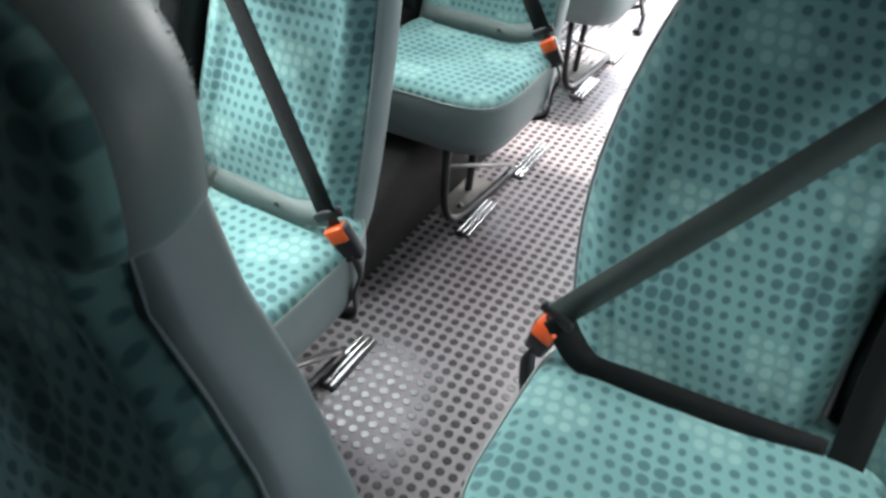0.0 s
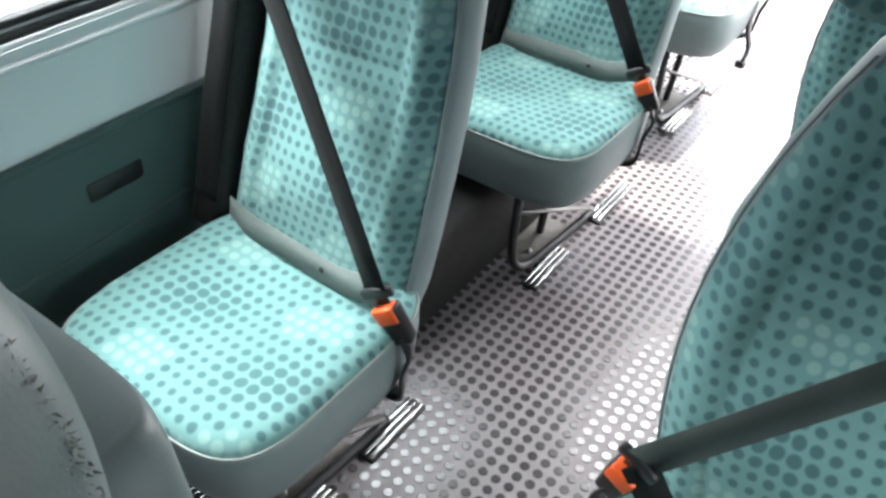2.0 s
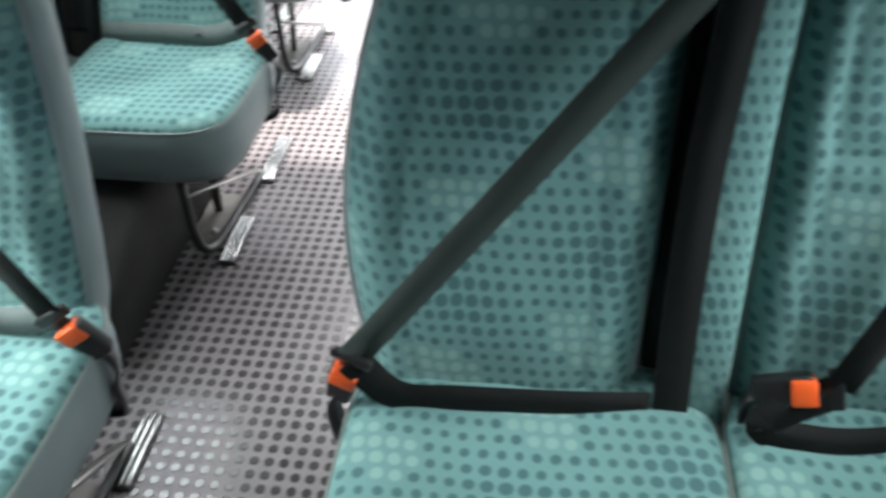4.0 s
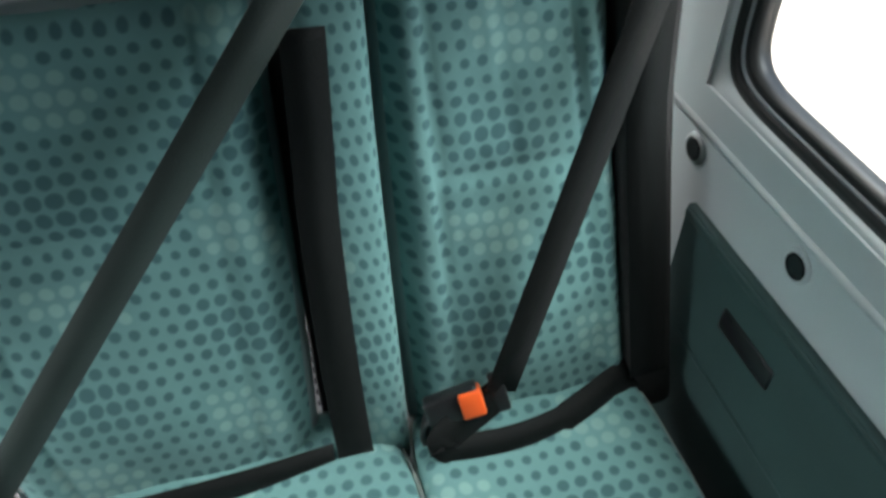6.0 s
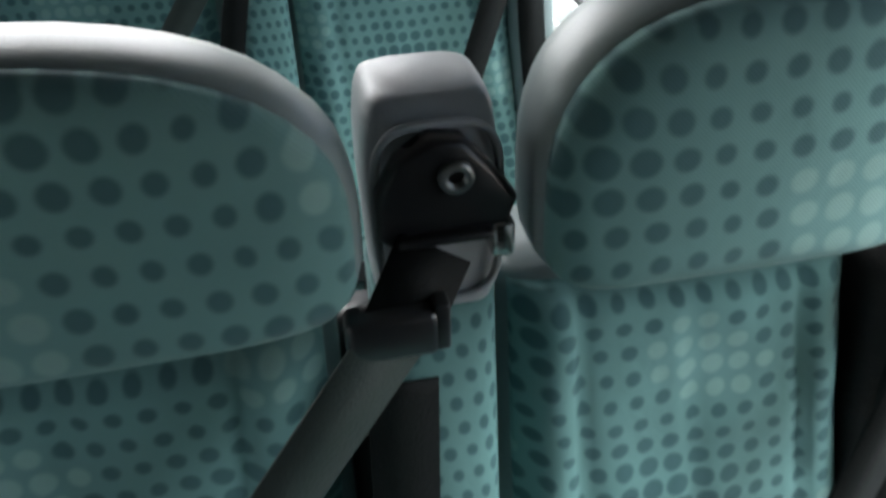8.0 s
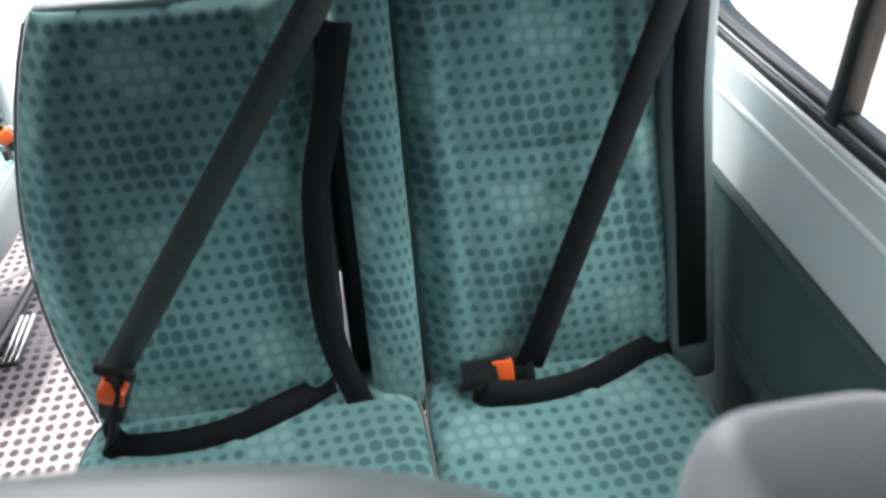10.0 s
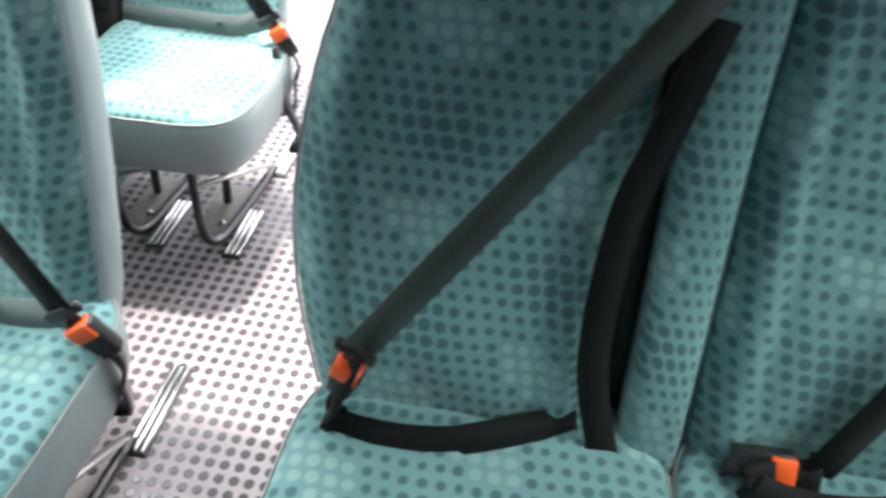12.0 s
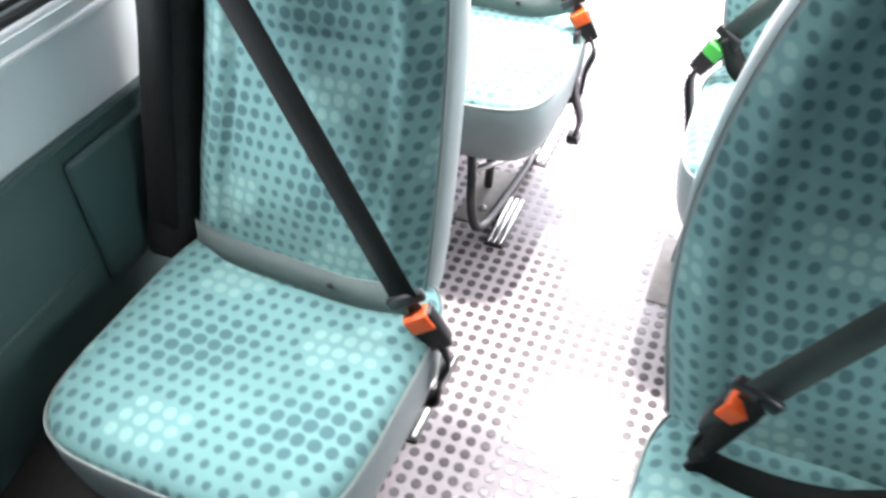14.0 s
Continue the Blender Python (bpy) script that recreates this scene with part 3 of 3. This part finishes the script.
mid_r.matrix_basis = pose(0.549, 0.928, 0)
seat_w = passenger_seat(1, WINDOW_IN, WINDOW_OUT, (-0.158, 0.098), "teal dotted fabric window seat with black seat belt", legs=False, bx=-0.104, bz=0.550, by=-0.03, shift=-0.085, width=0.175, lean=0.06, guide=0.150, reel=0.056, axis=(0.97, -0.1, 0.25), post_stuff=ARCH)
seat_w.matrix_basis = pose(1.140, -0.016, 0)
mid_w = passenger_seat(1, FAR_WINDOW_IN, FAR_WINDOW_OUT, (-0.190, 0.150), "teal dotted fabric window seat with pale grey belt post", legs=False, bx=-0.110, bz=0.515, by=-0.03, shift=-0.045, width=0.213, mid=-0.008, lean=0.05, guide=0.170, axis=(0.97, -0.1, 0.1), post_stuff=VINYL)
mid_w.matrix_basis = pose(1.090, 0.928, 0)
seat_g = passenger_seat(1, AISLE_IN, AISLE_OUT, (-0.190, 0.238), "teal dotted fabric seat with green buckle button", GREEN, bx=-0.198, bz=0.530, by=-0.045, shift=0.040, guide=0.250)
seat_g.matrix_basis = pose(0.478, 1.84, 0)
copy_thing(mid_w, pose(1.02, 1.84, 0))

seat_l = passenger_seat(-1, SINGLE_IN, SINGLE_OUT, (-0.190, 0.170), "teal dotted fabric single seat with lap belt drawn tight", lap="tight", bx=-0.238, bz=0.505, by=-0.060, shift=-0.010, width=0.230, mid=0.018, lean=0.04, guide=0.205, reel=0.062, post_stuff=ARCH)
seat_l.matrix_basis = pose(-0.22, 1.005, 0)
seat_n = passenger_seat(-1, SINGLE_IN, SINGLE_OUT, (-0.190, 0.170), "teal dotted fabric single seat on a short floor track", lap="tight", bx=-0.238, bz=0.505, by=-0.060, shift=-0.010, width=0.230, mid=0.018, lean=0.04, guide=0.205, reel=0.062, post_stuff=ARCH, track=(-0.030, 0.155))
seat_n.matrix_basis = pose(-0.22, 0.060, 0)
seat_rear = copy_thing(seat_l, pose(-0.25, 1.949, 0))
strap = curve_pts([(0.238, -0.105, 0.50), (0.246, -0.12, 0.43), (0.250, -0.105, 0.34), (0.263, -0.09, 0.27), (0.256, -0.085, 0.22)])
part("hanging_strap", ribbon(bmesh.new(), strap, 0.026, (0.3, 1, 0), 0.004), BLACK, seat_rear, "loose black strap hanging by the seat")
part("strap_hook", box(bmesh.new(), 0.236, 0.268, -0.105, -0.065, 0.200, 0.222, 0.005), BLACK, seat_rear, "black strap end")
seat_f = passenger_seat(-1, FRONT_IN, SINGLE_OUT, (-0.190, 0.170), "worn teal dotted fabric front seat with grey vinyl sides", lap="tight")
seat_f.matrix_basis = pose(0.240, -0.815, 0)

# worn, hairy rim of the front seat's headrest
bm = bmesh.new()
rnd = random.Random(4)
for i in range(900):
    a = rnd.uniform(-0.4, 1.5)
    c, q = math.cos(a), math.sin(a)
    o = Vector((0.010 + 0.171 * math.copysign(abs(c) ** 0.8, c), back_y(1.13) + 0.012 + rnd.uniform(-0.006, 0.006), 1.161 + (0.104 if q > 0 else 0.058) * math.copysign(abs(q) ** (0.8 if q > 0 else 0.33), q)))
    d = Vector((c + rnd.uniform(-0.9, 0.9), rnd.uniform(-0.2, 1.0), q + rnd.uniform(-0.9, 0.9))).normalized() * rnd.uniform(0.0015, 0.004)
    w = Vector((rnd.uniform(-1, 1), rnd.uniform(-1, 1), rnd.uniform(-1, 1))) * 0.0007
    bm.faces.new([bm.verts.new(p) for p in (o - w, o + w, o + d)])
part("frayed_edge", bm, HAIR, seat_f, "worn fuzzy felt edge", smooth=False)

# ---------------------------------------------------------------- the van's body
XL, XR, Y0, Y1, ZR = -0.55, 1.40, -1.35, 2.95, 1.90
TW = 0.05


def wall_panels(name, x, spans, sill, top, out):
    """A side wall: paint above, with window openings (y0, y1) through it."""
    wall = new(name)
    tagged(wall, "white painted van side wall with window openings", "wall", kind="structure")
    xa, xb = (x, x + TW * out)
    part("panel", box(bmesh.new(), xa, xb, Y0, Y1, -0.06, sill), PAINT, wall, smooth=False)
    part("upper_panel", box(bmesh.new(), xa, xb, Y0, Y1, top, ZR), LINING, wall, "dark lining above the windows", smooth=False)
    edges = [Y0] + [v for sp in spans for v in sp] + [Y1]
    for a, b in zip(edges[0::2], edges[1::2]):
        if b > a + 1e-3:
            part("pillar", box(bmesh.new(), xa, xb, a, b, sill, top), PAINT, wall, smooth=False)
    return wall


# the first left span is an added, unseen opening for the front seat's fill
LEFT_SPANS = [(-1.25, -0.86), (-0.78, 0.17), (0.36, 1.66), (1.78, 2.75)]
RIGHT_SPANS = [(-0.62, 0.115), (0.27, 1.36), (1.50, 2.75)]
SILL, SILL_R, WTOP = 0.850, 0.880, 1.50
wall_panels("wall_left", XL, LEFT_SPANS, SILL, WTOP, -1)
wall_panels("wall_right", XR, RIGHT_SPANS, SILL_R, WTOP, 1)


def van_window(name, x, y0, y1, out, bars=(), sill=SILL):
    """A fixed pane in a rounded black rubber seal with a painted step round it."""
    w = new(name)
    tagged(w, "fixed van side window with black rubber seal", "window", kind="structure")
    cy, cz, hy, hz = (y0 + y1) / 2, (sill + WTOP) / 2, (y1 - y0) / 2, (WTOP - sill) / 2

    def loop(inset, dx, e=12.0):
        return [(x + dx * out, a, b) for a, b in squircle(cy, cz, hy - inset, hz - inset, e, 72)]

    def frame_ring(a, b, d0, d1):
        bm = bmesh.new()
        rings = [loop(a, d0), loop(a, d1), loop(b, d1), loop(b, d0)]
        vr = [[bm.verts.new(p) for p in r] for r in rings]
        n = len(vr[0])
        for i in range(4):
            p, q = vr[i], vr[(i + 1) % 4]
            for k in range(n):
                bm.faces.new((p[k], p[(k + 1) % n], q[(k + 1) % n], q[k]))
        bmesh.ops.recalc_face_normals(bm, faces=bm.faces)
        return bm
    # painted surround fills the corners of the opening
    bm = bmesh.new()
    outer = [(x + 0.004 * out, cy + math.copysign(min(hy, abs(a - cy) * 1.25), a - cy), cz + math.copysign(min(hz, abs(b - cz) * 1.25), b - cz)) for a, b in squircle(cy, cz, hy, hz, 12.0, 72)]
    inner_l = loop(0.008, 0.004)
    va, vb = [bm.verts.new(p) for p in outer], [bm.verts.new(p) for p in inner_l]
    vc = [bm.verts.new((p[0] + 0.03 * out, p[1], p[2])) for p in inner_l]
    for k in range(72):
        n = (k + 1) % 72
        bm.faces.new((va[k], va[n], vb[n], vb[k]))
        bm.faces.new((vb[k], vb[n], vc[n], vc[k]))
    bmesh.ops.recalc_face_normals(bm, faces=bm.faces)
    part("surround", bm, PAINT, w)
    part("seal", frame_ring(0.008, 0.020, 0.012, 0.040), RUBBER, w, "black rubber window seal")
    part("seal_lip", frame_ring(0.021, 0.025, 0.016, 0.036), CAP, w, "grey seal lip")
    part("seal", frame_ring(0.026, 0.036, 0.018, 0.040), RUBBER, w, "black rubber window seal")
    bm = bmesh.new()
    bm.faces.new([bm.verts.new(p) for p in loop(0.030, 0.030)])
    pane = part("pane", bm, GLASS, w, smooth=False)
    pane.visible_shadow = False
    for yb in bars:
        part("window_bar", box(bmesh.new(), x + 0.012 * out, x + 0.042 * out, yb - 0.014, yb + 0.014, SILL + 0.03, WTOP - 0.03, 0.004), RUBBER, w, "black sliding window bar")
    return w


for i, (a, b) in enumerate(LEFT_SPANS):
    van_window("window_%d" % (i + 1), XL, a, b, -1)
for i, (a, b) in enumerate(RIGHT_SPANS):
    van_window("window_%d" % (i + 5), XR, a, b, 1, (0.88,) if i == 1 else (), SILL_R)


def trim_panel(side, x, y0, y1, top, slots, pocket=None):
    """A lower lining board with finger slots and a pressed groove."""
    t = new("side_trim")
    tagged(t, "grey-green moulded lining board below the windows", "trim", kind="structure")
    d = 0.012 * side
    part("board", box(bmesh.new(), x - d * 1.0, x + 0.002 * side, y0, y1, 0.0, top, 0.004), TRIM, t)
    part("edge_strip", box(bmesh.new(), x - d * 1.3, x - d * 0.9, y0 + 0.004, y1 - 0.004, top - 0.016, top - 0.004, 0.002), TRIM, t)
    part("groove", tube(bmesh.new(), [(x - d, y0 + 0.05, top - 0.23), (x - d, y1 - 0.06, top - 0.20)], 0.004, 6), TRIM, t)
    for y, z in slots:
        bm = box(bmesh.new(), x - d * 1.25, x - d * 0.9, y - 0.056, y + 0.056, z - 0.018, z + 0.018, 0.004)
        part("finger_slot", bm, BLACK, t, "black recessed finger slot")
    if pocket:
        a, b, c, e = pocket
        part("pocket", box(bmesh.new(), x - d * 2.4, x - d * 0.9, a, b, c, e, 0.010, 3), TRIM, t)
    return t


trim_panel(-1, XL, -1.34, 0.15, 0.678, [(-0.083, 0.572)])
trim_panel(-1, XL, 0.30, 1.13, 0.690, [], (0.905, 1.115, 0.42, 0.66))
trim_panel(-1, XL, 1.15, 2.9, 0.69, [])
trim_panel(1, XR, -1.34, 0.07, 0.722, [(-0.120, 0.634)])
trim_panel(1, XR, 0.22, 2.9, 0.705, [])
for side, x, y in ((1, XR, -0.133), (1, XR, 0.100)):
    plug = new("panel_hole")
    tagged(plug, "round black plug in white body panel", "hole", kind="structure")
    part("rim", loft(bmesh.new(), [[(x - d, y + r * math.cos(a * math.pi / 10), 0.790 + r * math.sin(a * math.pi / 10)) for a in range(20)] for r, d in ((0.0225, 0.0), (0.0215, 0.003), (0.0175, 0.004))]), PAINT, plug)
    part("plug", loft(bmesh.new(), [[(x - d, y + r * math.cos(a * math.pi / 10), 0.790 + r * math.sin(a * math.pi / 10)) for a in range(20)] for r, d in ((0.0165, 0.0), (0.0165, 0.0055), (0.012, 0.005))]), BLACK, plug, "black plug")

# pressed swage along the white panels
for side, x in ((-1, XL), (1, XR)):
    sw = part("swage", tube(bmesh.new(), [(x + 0.003 * side, Y0 + 0.1, 0.825), (x + 0.003 * side, Y1 - 0.1, 0.825)], 0.008, 8), PAINT)
    tagged(sw, "pressed ridge along the white body panel", "trim", kind="structure")

# ceiling round the open roof hatch
bm = bmesh.new()
for a, b, c, d in ((XL - TW, XR + TW, Y0, HATCH[2]), (XL - TW, XR + TW, HATCH[3], Y1), (XL - TW, HATCH[0], HATCH[2], HATCH[3]), (HATCH[1], XR + TW, HATCH[2], HATCH[3])):
    box(bm, a, b, c, d, ZR, ZR + 0.05)
roof = part("ceiling", bm, LINING, smooth=False)
tagged(roof, "dark fabric roof lining with an open roof hatch", "ceiling", kind="structure")
# unseen black end wall in place of the windscreen, added to block front light
front = new("wall_front")
tagged(front, "unseen plain black front end, added to keep out windscreen light", "wall", kind="structure")
part("front_blind", box(bmesh.new(), XL - TW, XR + TW, Y0 - 0.05, Y0, -0.06, 1.5), FRONT_BLACK, front, smooth=False)
part("header", box(bmesh.new(), XL - TW, XR + TW, Y0 - 0.05, Y0, 1.5, ZR), FRONT_BLACK, front, smooth=False)
rear = new("wall_rear")
tagged(rear, "rear door frame of the van standing open", "wall", kind="structure")
part("post", box(bmesh.new(), XL - TW, XL + 0.10, Y1, Y1 + 0.06, -0.06, ZR), PAINT, rear, smooth=False)
part("post", box(bmesh.new(), XR - 0.10, XR + TW, Y1, Y1 + 0.06, -0.06, ZR), PAINT, rear, smooth=False)
part("header", box(bmesh.new(), XL + 0.10, XR - 0.10, Y1, Y1 + 0.06, 1.84, ZR), PAINT, rear, smooth=False)

# wheel arch under the second single seat
rings = []
for k in range(13):
    a = math.pi * k / 12
    y, z = 0.80 - 0.46 * math.cos(a), 0.02 + 0.27 * math.sin(a) ** 0.7
    rings.append([(XL + 0.004, y, -0.01), (-0.225, y, -0.01), (-0.21, y, max(0.0, z - 0.02)), (-0.23, y, z), (XL + 0.004, y, z)])
arch = part("wheel_arch", loft(bmesh.new(), rings), ARCH)
tagged(arch, "dark carpet covered wheel arch box beneath the seat", "wheel arch", kind="structure")

# ---------------------------------------------------------------- ground outside
ground = part("ground", box(bmesh.new(), -1500, 1500, -1500, 1500, -0.75, -0.55), CONCRETE, smooth=False)
tagged(ground, "pale sunlit concrete yard outside the van", "ground", kind="structure")

# ---------------------------------------------------------------- floor with raised round studs
floor = part("floor", box(bmesh.new(), XL, XR, Y0, Y1, -0.06, 0.0), MAT_RUBBER, smooth=False)
tagged(floor, "grey vinyl van floor with raised round studs", "floor", kind="structure")
PITCH, RAD, RISE = 0.0312, 0.0108, 0.0014


def stud_verts(n=12):
    v = [(RAD * math.cos(2 * math.pi * k / n), RAD * math.sin(2 * math.pi * k / n), -0.001) for k in range(n)]
    v += [(RAD * math.cos(2 * math.pi * k / n), RAD * math.sin(2 * math.pi * k / n), RISE * 0.6) for k in range(n)]
    v += [(RAD * 0.9 * math.cos(2 * math.pi * k / n), RAD * 0.9 * math.sin(2 * math.pi * k / n), RISE) for k in range(n)]
    f = [(k, (k + 1) % n, n + (k + 1) % n, n + k) for k in range(n)]
    f += [(n + k, n + (k + 1) % n, 2 * n + (k + 1) % n, 2 * n + k) for k in range(n)]
    f.append(tuple(range(2 * n, 3 * n)))
    return v, f


sv, sf = stud_verts()
stud_mesh = bpy.data.meshes.new("stud")
stud_mesh.from_pydata(sv, [], sf)
stud_mesh.materials.append(STUD)
sv8, sf8 = stud_verts(8)
verts, faces = [], []
ix0, ix1 = math.ceil((XL + 0.02) / PITCH), math.floor((XR - 0.02) / PITCH)
iy0, iy1 = math.ceil((Y0 + 0.02) / PITCH), math.floor((Y1 - 0.02) / PITCH)
for iy in range(iy0, iy1):
    for ix in range(ix0, ix1):
        x, y = ix * PITCH, iy * PITCH
        if -0.10 < x < 0.37 and 0.16 < y < 0.74:
            ob = new("stud", stud_mesh)
            ob.location = (x, y, 0)
            ob.parent = floor
            continue
        n = len(verts)
        verts += [(a + x, b + y, c) for a, b, c in sv8]
        faces += [tuple(n + k for k in f) for f in sf8]
me = bpy.data.meshes.new("studs")
me.from_pydata(verts, [], faces)
me.materials.append(STUD)
studs = new("studs", me)
studs.parent = floor
tagged(studs, "raised dark round studs of the floor", kind="stuff")
